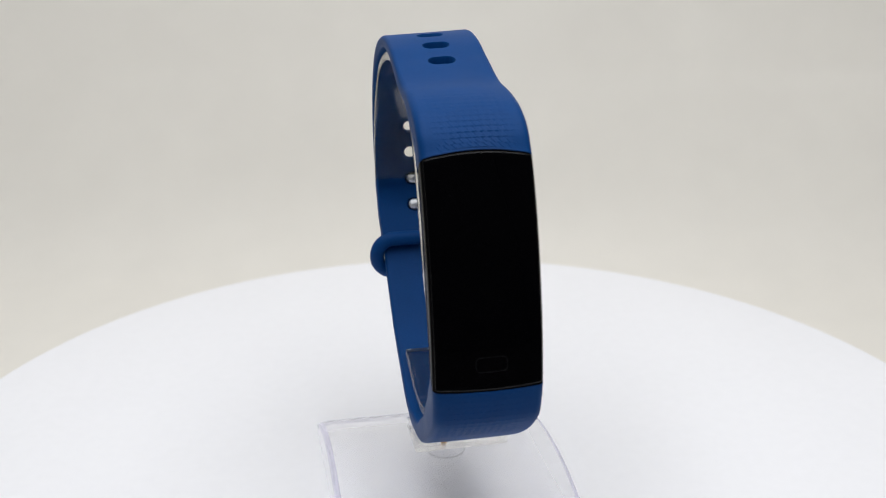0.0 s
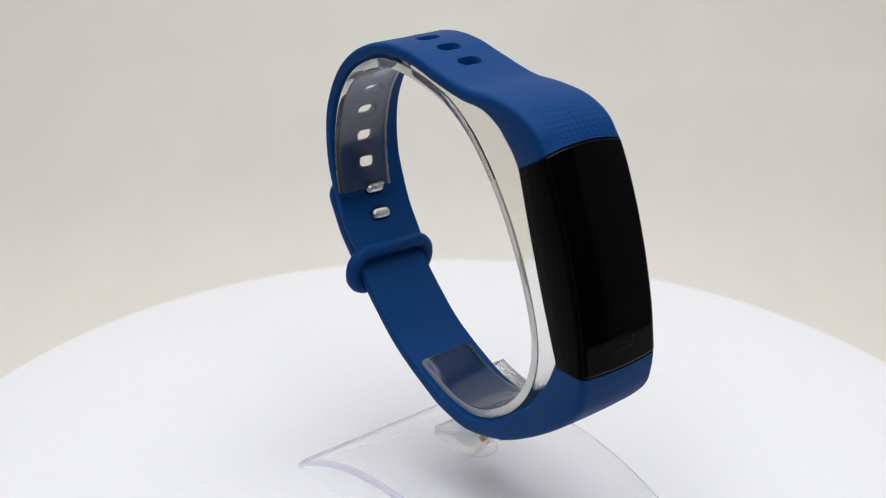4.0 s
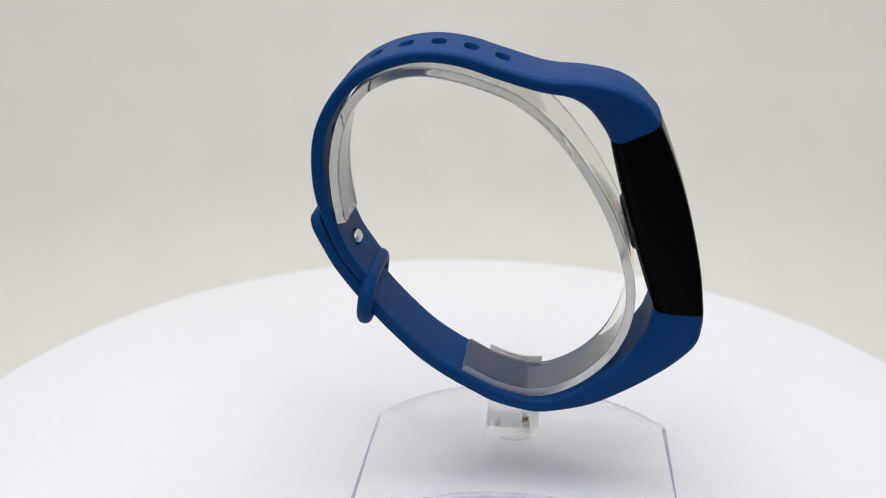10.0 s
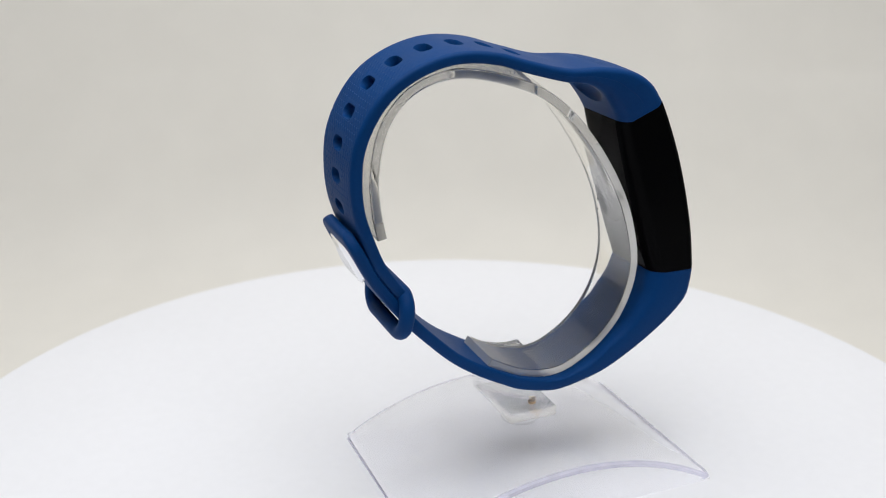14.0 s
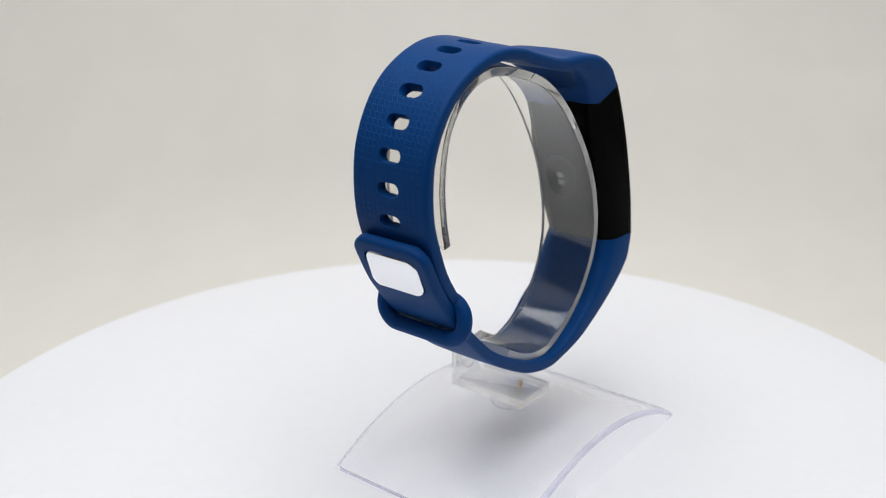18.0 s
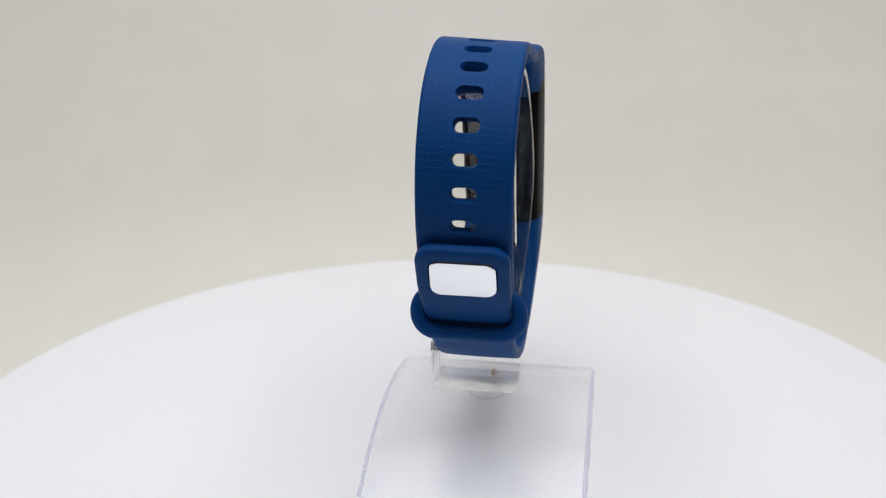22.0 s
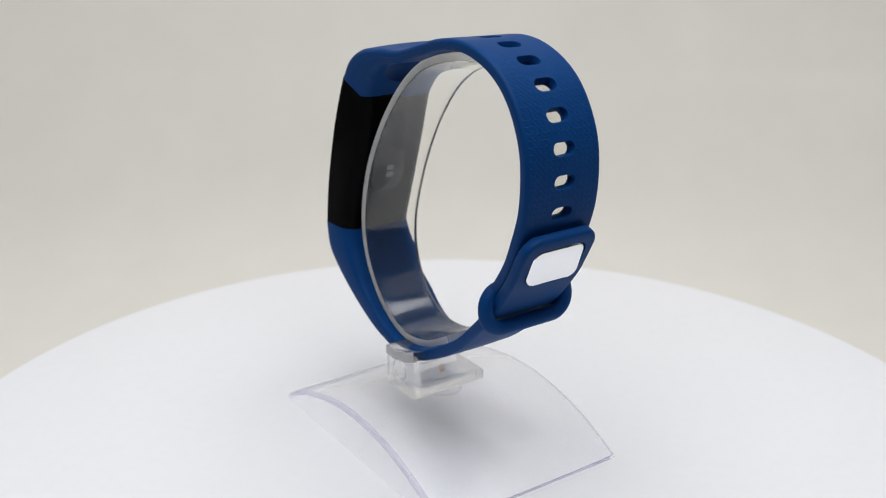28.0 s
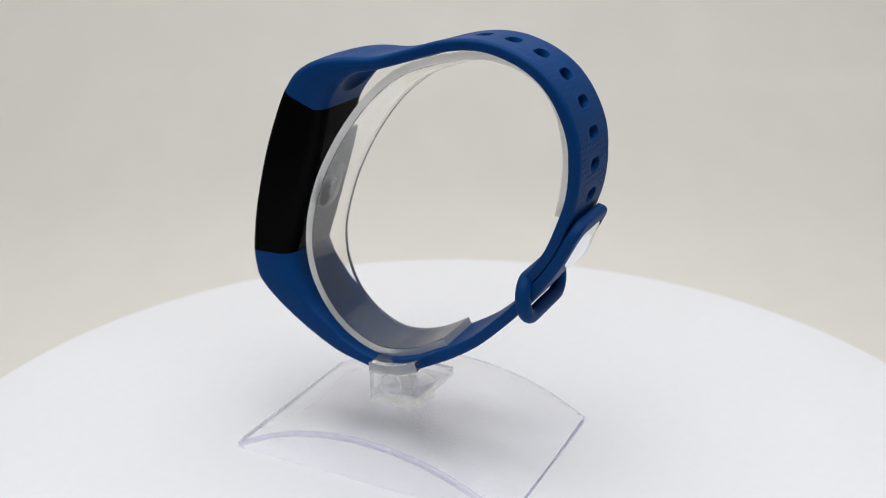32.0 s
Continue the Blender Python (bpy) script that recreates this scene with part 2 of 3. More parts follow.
def backdrop():
    """Hanging cloth that sweeps from the tent's back down to its floor, with soft sags."""
    bm = bmesh.new()
    prof = [(-150.0, -28.0), (-60, -28), (60, -28), (150, -28), (183, -23), (208, -8), (230, 20), (252, 60), (272, 110), (288, 170), (300, 260), (314, 525)]
    curve = spline(prof, 100)
    xs = np.linspace(-330, 330, 67)
    grid = []
    for i, (y, z) in enumerate(curve):
        row = []
        for x in xs:
            w = noise.noise((x * 0.006, i * 0.04, 3.1)) * 7.0 + noise.noise((x * 0.018, i * 0.10, 7.7)) * 1.5
            f = min(1.0, max(0.0, (y - 150) / 50))
            row.append(bm.verts.new((x, y + w * f, z + (0.4 * w * f if z < 40 else 0))))
        grid.append(row)
    for a, b in zip(grid, grid[1:]):
        for k in range(len(xs) - 1):
            bm.faces.new((a[k], a[k + 1], b[k + 1], b[k]))
    ob = part("backdrop", bm, CLOTH, angle=180)
    sol = ob.modifiers.new("thickness", "SOLIDIFY")
    sol.thickness = 0.0015
    return tagged(ob, "creased warm white cloth sweep behind the turntable", "backdrop", kind="structure")


backdrop()
# the dark panels are added, unseen, for the unlit room before the open tent
sheet("wall_left", (0.012, 0.409, 0.60), pose(-0.342, 0.1245, 0.262), LINING, "grey cloth side of the photo tent")
sheet("wall_left_front", (0.012, 0.487, 0.60), pose(-0.342, -0.3235, 0.262), DARK_FLAG, "added dark panel where the tent's side stands open")
sheet("wall_right", (0.012, 0.409, 0.60), pose(0.342, 0.1245, 0.262), LINING, "grey cloth side of the photo tent")
sheet("wall_right_front", (0.012, 0.487, 0.60), pose(0.342, -0.3235, 0.262), DARK_FLAG, "added dark panel where the tent's side stands open")
sheet("wall_back", (0.70, 0.012, 0.60), pose(0, 0.337, 0.262), LINING, "grey cloth back of the photo tent")
sheet("wall_front", (0.70, 0.012, 0.60), pose(0, -0.575, 0.262), DARK_FLAG, "added dark panel in place of the unlit room in front")
sheet("ceiling", (0.70, 0.93, 0.012), pose(0, -0.119, 0.570), LINING, "grey cloth roof of the photo tent")
sheet("floor", (0.67, 0.88, 0.02), pose(0, -0.12, -0.0405), BOARD, "dull dark board under the photo tent")

# ---- turntable ----


def turntable():
    table = thing("turntable", (0, 0, -26), "round white plastic turntable disc carrying the display stand", "turntable")
    n = 160
    ring = lambda r, z: [(r * math.cos(a), r * math.sin(a), z) for a in np.linspace(0, 2 * math.pi, n, endpoint=False)]
    plate, skirt = bmesh.new(), bmesh.new()
    stack(plate, [ring(127, -7.6), ring(129.6, -7.4), ring(130.2, -6.8), ring(130.3, -1.6), ring(130.0, -0.6), ring(129.3, -0.1), ring(128.5, 0.0), ring(60, 0.0)])
    part("top_plate", plate, DISC, table, "smooth white disc with a rounded edge")
    stack(skirt, [ring(120, -26), ring(128, -25), ring(129.4, -22), ring(129.6, -7.9), ring(128.5, -7.6)])
    part("skirt", skirt, DISC, table)
    return table


TABLE = turntable()

# ---- display stand ----
STAND = thing("display_stand", (0, 0, 0), "clear acrylic bracelet display stand with arched base, on the turntable", "display stand")
BX0, BX1, BY0, BY1 = -31.0, 19.5, -50.3, 22.0


def base_plate():
    """Arched block, a circle's arc along y over a flat foot, with rounded corners in plan."""
    bm = bmesh.new()
    mid, half, rise, rad = (BY0 + BY1) / 2, (BY1 - BY0) / 2, 10.6, 1.8
    R = (half * half + rise * rise) / (2 * rise)
    zc = rise - R
    amax = math.asin(half / R)
    rows = []
    for a in np.linspace(-amax, amax, 73):
        along = R * (amax - abs(a))
        inset = 0.0 if along >= rad else rad - math.sqrt(max(0.0, rad * rad - (rad - along) ** 2))
        x0, x1 = BX0 + inset, BX1 - inset
        z = lambda drop: max(zc + (R - drop) * math.cos(a), 0.75 - 0.25 * drop)
        tuck = 1.0 - (0.6 / half if along < 0.01 else 0.0)
        y = lambda drop: mid + (R - drop) * math.sin(a) * tuck
        ring = [(x0, 0.0, 0.08), (x0, 1.7, None), (x0 + 0.1, 1.0, None), (x0 + 0.45, 0.4, None), (x0 + 1.25, 0.0, None), (x0 + 14, 0.0, None), ((x0 + x1) / 2, 0.0, None)]
        ring += [(x0 + x1 - x, d, q) for x, d, q in ring[-2::-1]]
        rows.append([bm.verts.new((x, y(d), max(z(d), 0.12) if q is None else q)) for x, d, q in ring])
    m = len(rows[0])
    for p, q in zip(rows, rows[1:]):
        for k in range(m):
            bm.faces.new((p[k], p[(k + 1) % m], q[(k + 1) % m], q[k]))
    bm.faces.new(rows[0][::-1])
    bm.faces.new(rows[-1])
    ob = part("base_plate", bm, ACRYLIC_BASE, STAND, "arched clear acrylic base with scuffed lilac edges", angle=30)
    arc = lambda c: R - math.hypot(c.y - mid, c.z - zc)
    return edges(ob, LILAC, lambda n, c: (abs(n.x) > 0.3 and arc(c) < 1.25 and c.z > 0.3) or abs(n.y) > 0.65)


# outer line of the cradle, from its lower free end round the front and the top to its upper free end
CRADLE = [(-2.0, 28.8), (-8.7, 25.2), (-14.9, 23.5), (-20.5, 23.6), (-25.8, 25.8), (-30.6, 29.4), (-34.6, 34.4), (-37.4, 40.8), (-38.4, 48.0), (-37.4, 56.0),
          (-34.4, 65.2), (-29.0, 75.0), (-22.2, 83.8), (-15.0, 89.8), (-8.0, 92.8), (0.2, 94.8), (7.0, 95.3), (13.4, 93.8), (19.0, 90.2), (23.0, 84.0), (24.7, 75.5), (24.4, 68.0), (23.4, 62.2)]
CRADLE_X = [-5.6, -5.4, -5.2, -5.0, -4.8, -4.7, -4.7, -4.6, -4.6, -4.6, -4.8, -5.0, -5.4, -5.8, -6.1, -6.4, -6.7, -7.0, -7.4, -7.6, -7.9, -8.1, -8.2]

CRADLE_TWIST = [0, 0, 0, 0, 0, 0, 0, 0.2, 0.5, 1.0, 1.3, 1.4, 1.5, 1.6, 1.4, 1.1, 0.9, 0.7, 0.5, 0.3, 0.1, 0, 0]


def inward(curve, th):
    out = []
    for k in range(len(curve)):
        t = curve[min(k + 1, len(curve) - 1)] - curve[max(k - 1, 0)]
        t = t / np.linalg.norm(t)
        out.append(curve[k] + th * np.array((t[1], -t[0])))
    return np.array(out)


def cradle():
    n = 120
    curve = spline(CRADLE, n)
    inner = inward(curve, 1.9)
    xs = np.interp(np.linspace(0, 1, n), np.linspace(0, 1, len(CRADLE_X)), CRADLE_X)
    # the strip is a little wider behind the tracker
    wide = lambda k: 1.15 * math.exp(-(((k / n) - 0.43) / 0.14) ** 2)
    st = [(curve[k], inner[k], 6.6 + wide(k), 0.22, 0.22, 0.0, (0, 0), xs[k] - wide(k)) for k in range(n)]
    body = loft(st, 0.0)
    body.verts.ensure_lookup_table()
    # the strip is twisted: its edge towards minus x stands further in over the front and the top
    twist = np.interp(np.linspace(0, 22, n), range(23), CRADLE_TWIST)
    ring = len(body.verts) // n
    for k in range(n):
        way = (inner[k] - curve[k]) / np.linalg.norm(inner[k] - curve[k])
        for v in body.verts[k * ring:(k + 1) * ring]:
            push = twist[k] * min(1.0, max(0.0, (xs[k] + 6.6 - v.co.x) / 13.2))
            v.co.y, v.co.z = v.co.y + way[0] * push, v.co.z + way[1] * push
    # the tab that leaves the strip sideways above the bracket
    arm = spline([(-19.0, 23.55), (-15.0, 23.5), (-11.0, 24.4), (-7.2, 25.9)], 14)
    inner = inward(arm[::-1], -1.9)[::-1]
    tab = bmesh.new()
    layers = []
    for x, g in ((-0.5, 0.0), (6.9, 0.0), (7.3, 0.25)):
        layers.append([(x, y, z + g) for y, z in arm] + [(x, y, z - g) for y, z in inner[::-1]])
    stack(tab, layers)
    me = cut(body, tab, "UNION")
    ob = part_mesh("cradle", me, CLEAR, STAND, "open C-shaped clear acrylic strip with a side tab", 35)
    # two specks of dirt stuck to the strip
    for x, y, z, long in ((-0.9, -34.15, 59.7, 0.42), (0.5, -35.1, 56.8, 0.3)):
        bm = bmesh.new()
        bmesh.ops.create_icosphere(bm, subdivisions=2, radius=1.0, matrix=Matrix.Translation((x, y, z)) @ Matrix.Diagonal((0.22, 0.1, long, 1)))
        part("dirt_speck", bm, CASE, ob, "tiny dark speck")
    edges(ob, SATIN, lambda n, c: (n.x < -0.9 and c.z < 77 and c.y < 6) or (n.y > 0.6 and c.y > -2.8 and c.z < 35))
    return edges(ob, FROST, lambda n, c: n.x > 0.9)


def bracket():
    """Arm that drops from the cradle's tab past the strap and returns under it to the stem."""
    bm, foot = bmesh.new(), bmesh.new()
    box(bm, 5.2, 7.25, -19.0, -7.2, 13.9, 23.3, 0.3)
    box(foot, -13.0, 7.2, -18.9, -7.3, 13.75, 16.2, 0.3)
    ob = part_mesh("bracket", cut(bm, foot, "UNION"), HAZE, STAND, "squared clear acrylic arm under the strap", 30)
    bm = bmesh.new()
    tube(bm, [(7.3, -13.2 + 2.6 * math.cos(a), 19.2 + 2.6 * math.sin(a)) for a in np.linspace(0, 2 * math.pi, 32, endpoint=False)], 0.16, 0.16, (1, 0, 0), 8)
    part("mould_mark", bm, SATIN, ob)
    return ob


def stem():
    bm = bmesh.new()
    cylinder(bm, (-5.4, -13.4), 4.1, 10.75, 13.7, bevel=0.3)
    part("stem", bm, PALE, STAND, angle=30)
    bm = bmesh.new()
    cylinder(bm, (-5.4, -13.4), 4.2, 2.4, 8.35, bevel=0.8)
    part("peg", bm, PALE, STAND, angle=30)
    bm = bmesh.new()
    tube(bm, [(-5.4 + 4.15 * math.cos(a), -13.4 + 4.15 * math.sin(a), 10.85) for a in np.linspace(0, 2 * math.pi, 40, endpoint=False)], 0.2, 0.16, (0, 0, 1), 8)
    part("stem_ring", bm, ACRYLIC_BASE, STAND, "thin lilac ring round the stem's foot")
    bm = bmesh.new()
    box(bm, -7.1, -5.8, -16.7, -15.2, 14.0, 14.9, 0.3)
    part("glue_spot", bm, AMBER, STAND, "small amber spot of dried glue")


base_plate()
cradle()
bracket()
stem()
for piece in STAND.children_recursive:
    # clear panes let the light through
    piece.visible_shadow = piece.name.startswith(("glue", "cradle", "dirt"))

# ---- fitness band ----
BAND = thing("fitness_band", (-5.0, -17.0, 20.8), "blue silicone fitness band with black screen, closed round the stand", "fitness band")

UP_OUT = [(-40.25, 84.35), (-37.7, 88.15), (-32.9, 91.15), (-26.0, 92.55), (-18.0, 92.9), (-9.5, 95.0), (-3.0, 97.0), (3.5, 97.9), (9.5, 97.4), (15.7, 95.3),
          (20.9, 91.9), (24.9, 87.0), (27.7, 80.8), (28.5, 74.2), (28.0, 67.6), (26.2, 61.5), (23.75, 55.4), (20.75, 50.9), (18.95, 48.6)]
UP_IN = [(-31.1, 80.5), (-29.6, 83.2), (-26.6, 87.0), (-22.8, 89.2), (-17.2, 90.2), (-8.8, 92.6), (-2.5, 94.6), (3.6, 95.5), (8.9, 95.1), (14.5, 93.2),
         (19.1, 90.2), (22.7, 85.9), (25.3, 80.1), (26.0, 74.2), (25.6, 68.2), (23.9, 62.4), (21.6, 56.6), (18.75, 52.2), (17.05, 49.9)]
LOW_OUT = [(-51.55, 45.2), (-51.45, 42.0), (-50.5, 38.1), (-46.75, 33.9), (-41.75, 29.95), (-35.8, 26.1), (-29.65, 22.9), (-23.4, 21.1), (-17.5, 20.4), (-9.85, 22.05),
           (-4.9, 24.35), (1.1, 27.7), (7.1, 32.0), (13.1, 37.8), (16.6, 41.6), (20.2, 46.0), (24.5, 52.0), (27.2, 57.0), (29.2, 61.2), (29.65, 63.15)]
LOW_IN = [(-41.7, 44.8), (-41.2, 42.7), (-40.4, 40.1), (-38.5, 36.8), (-35.7, 32.8), (-31.8, 29.6), (-27.7, 26.2), (-22.5, 23.8), (-17.4, 23.2), (-10.8, 24.7),
          (-6.1, 26.8), (-0.2, 30.0), (5.5, 33.9), (11.2, 39.4), (14.6, 43.1), (18.1, 47.5), (22.4, 53.3), (25.0, 58.2), (27.0, 62.1), (27.65, 63.8)]
CASE_OUT = [(-51.5, 45.3), (-50.5, 52.85), (-49.2, 59.1), (-47.3, 66.3), (-45.0, 73.4), (-42.25, 80.2), (-40.3, 84.25)]
CASE_IN = [(-41.7, 44.9), (-39.7, 50.8), (-37.6, 57.2), (-35.6, 63.8), (-33.6, 70.6), (-31.9, 77.0), (-31.1, 80.4)]


def lengths(curve):
    d = np.linalg.norm(np.diff(curve, axis=0), axis=1)
    return np.concatenate([[0.0], np.cumsum(d)])


def at_length(curve, ls, s):
    """Point, direction and outward normal of a profile at length s."""
    p = np.array([np.interp(s, ls, curve[:, k]) for k in (0, 1)])
    a = np.array([np.interp(s - 0.4, ls, curve[:, k]) for k in (0, 1)])
    b = np.array([np.interp(s + 0.4, ls, curve[:, k]) for k in (0, 1)])
    t = (b - a) / np.linalg.norm(b - a)
    return p, t


def hole_cutter(bm, p, t, out, cx, w=4.7, h=2.35, lip=0.22):
    """Stadium-shaped hole through a strap, flared towards the outside."""
    u, v, n = Vector((1, 0, 0)), Vector((0, t[0], t[1])), Vector((0, out[0], out[1]))
    c = Vector((cx, p[0], p[1]))
    layers = []
    for d, g in ((-4.5, 1.2), (-2.5, 0.45), (-2.2, 0.2), (-1.8, 0.0), (-0.95, 0.0), (-0.6, 0.06), (-0.25, 0.2), (0.0, lip), (1.6, lip + 0.9)):
        layers.append(on_plane(rounded_outline(w + 2 * g, h + 2 * g, (h + 2 * g) / 2 - 0.02, 6), c, u, v, n, d))
    stack(bm, layers)


def tile(bm, f, s, x, ls, lx, h, gap=0.10):
    """One lozenge of the woven relief: a slanting groove on either side and a shorter groove below; f gives the surface point and normal."""
    base, top = [], []
    g, e = gap / ls, 1.35 * gap / lx
    low = ((-0.5, -0.5), (-0.5, -0.24), (-0.5 + 0.4 * g, -0.22), (-0.5 + 0.4 * g, 0.5), (0.5, 0.5), (0.5, -0.5))
    high = ((-0.5, -0.5 + e), (-0.5, -0.27), (-0.5 + 1.9 * g, -0.19), (-0.5 + 1.9 * g, 0.5 - e), (0.5, 0.5 - e), (0.5, -0.5 + e))
    for ring, pts, up in ((base, low, -0.025), (top, high, h)):
        for ds, dx in pts:
            p, n = f(s + ds * ls, x + dx * lx - 0.62 * ds * lx)
            # each lozenge falls away towards its lower end
            ring.append(bm.verts.new(p + n * (up * (1.0 if ds < 0 or up < 0 else 0.3))))
    for k in range(6):
        bm.faces.new((base[k], base[(k + 1) % 6], top[(k + 1) % 6], top[k]))
    bm.faces.new(top)


# the tracker and the strap ends beside it are narrower towards the wrist
TAPER = 0.10
# sideways drift of the long strap from the tracker over the top to the clasp
UP_DRIFT = lambda w: float(np.interp(w, (0, 0.25, 0.5, 0.67, 0.85, 1), (-0.15, -0.4, -0.5, -0.25, -0.1, 0.0)))
UP_CROWN = lambda k, n: 0.15 + 0.3 * max(0.0, 1 - k / n / 0.22)


def upper_strap():
    n = 150
    o, i = spline(UP_OUT, n), spline(UP_IN, n)
    st = []
    for k in range(n):
        w = k / (n - 1)
        hw = float(np.interp(w, (0, 0.08, 0.16, 0.3, 0.9, 1), (10.2, 10.15, 9.8, 9.3, 9.35, 9.0)))
        ri = float(np.interp(w, (0, 0.10, 0.25), (3.4, 2.4, 0.6)))
        ro = float(np.interp(w, (0, 0.03, 0.1, 0.28), (1.3, 1.5, 1.6, 0.9)))
        sag = (0.25 * max(0, 1 - w / 0.06), -1.25 * max(0, 1 - w / 0.06))
        st.append((o[k], i[k], hw, ro, ri, UP_CROWN(k, n), sag, UP_DRIFT(w), 1.2 * max(0.0, 1 - w / 0.07) ** 2, TAPER * max(0.0, 1 - w / 0.13)))
    bm = loft(st)
    ls = lengths(o)
    # the clasp sits on the eleventh and twelfth hole
    s10 = float(np.interp(68.1, o[85:135, 1][::-1], ls[85:135][::-1]))
    holes = [s10 + 0.95 + 6.55 * (k - 9) for k in range(12)]
    cutter = bmesh.new()
    for s in holes:
        p, t = at_length(o, ls, s)
        hole_cutter(cutter, p, t, (-t[1], t[0]), -4.95 + UP_DRIFT(np.interp(s, ls, np.linspace(0, 1, n))))
    # smooth hollow under the thick end
    bmesh.ops.create_uvsphere(cutter, u_segments=40, v_segments=24, radius=1.0,
                              matrix=Matrix.Translation((-5.2, -23.8, 86.3)) @ Matrix.Rotation(radians(32), 4, "X") @ Matrix.Diagonal((8.4, 6.2, 4.0, 1)))
    me = cut(bm, cutter)
    ob = part_mesh("upper_strap", me, SILICONE, BAND, "long blue strap with a row of slots", 42)

    def surface(s, x):
        p, t = at_length(o, ls, s)
        nrm = Vector((0, -t[1], t[0]))
        k = int(np.interp(s, ls, np.arange(n)))
        lift = UP_CROWN(k, n) * (1 - (x / 9.4) ** 2)
        bow = 1.2 * max(0.0, 1 - k / (n - 1) / 0.07) ** 2 * (1 - (x / 9.7) ** 2)
        x0 = -4.95 + UP_DRIFT(k / (n - 1))
        return Vector((x0 + x, p[0], p[1] + bow + lean(x0 + x, p[0], p[1]))) + nrm * lift, nrm

    # fine moulding seam along either side of the thick end
    for side in (-1, 1):
        bm = bmesh.new()
        rings = []
        for w in np.linspace(0.012, 0.25, 40):
            k = w * (n - 1)
            po, pi = [np.array([np.interp(k, np.arange(n), c[:, j]) for j in (0, 1)]) for c in (o, i)]
            hw = float(np.interp(w, (0, 0.08, 0.16, 0.3), (10.2, 10.15, 9.8, 9.3)))
            th = float(np.linalg.norm(po - pi))
            u = max(1.0 - 4.2 / th, 0.5) if w < 0.12 else float(np.interp(w, (0.12, 0.25), (max(1.0 - 4.2 / th, 0.5), 0.45)))
            c = pi + (po - pi) * u
            x = -4.95 + UP_DRIFT(w) + side * hw * (1 - TAPER * max(0.0, 1 - w / 0.13) * (1 - u))
            z = c[1] + lean(x, c[0], c[1])
            rings.append([bm.verts.new((x + side * a, c[0] + (po - pi)[0] / th * b, z + (po - pi)[1] / th * b)) for a, b in ((-0.03, -0.07), (0.03, 0.0), (-0.03, 0.07))])
        for a, b in zip(rings, rings[1:]):
            for j in range(3):
                bm.faces.new((a[j], a[(j + 1) % 3], b[(j + 1) % 3], b[j]))
        part("moulding_seam", bm, SILICONE, ob, "hair-thin moulding seam", 60)

    # woven relief beside the dial and on the back of the strap
    bm = bmesh.new()
    for r in range(13):
        for c in range(12):
            tile(bm, surface, 1.0 + r * 1.25, (c - 5.5) * 1.38, 1.25, 1.38, 0.042 * min(1.0, max(0.12, (10 - r) / 6)))
    tagged(part("woven_relief", bm, SILICONE, ob, "fine raised weave pattern", 12), kind="stuff")
    bm = bmesh.new()
    s0, s1 = holes[4] - 2.6, holes[9] + 2.6
    rows = int((s1 - s0) / 1.29)
    for r in range(rows):
        s = s0 + r * 1.29
        for c in range(13):
            x = (c - 6) * 1.27
            if any(abs(s - h) < 2.0 for h in holes) and abs(x) < 3.6:
                continue
            tile(bm, surface, s, x, 1.29, 1.27, 0.085 * min(1.0, (r + 1) / 6, (rows - r + 3) / 6))
    tagged(part("woven_relief", bm, SILICONE, ob, "fine raised weave pattern", 12), kind="stuff")
    return o, ls, holes


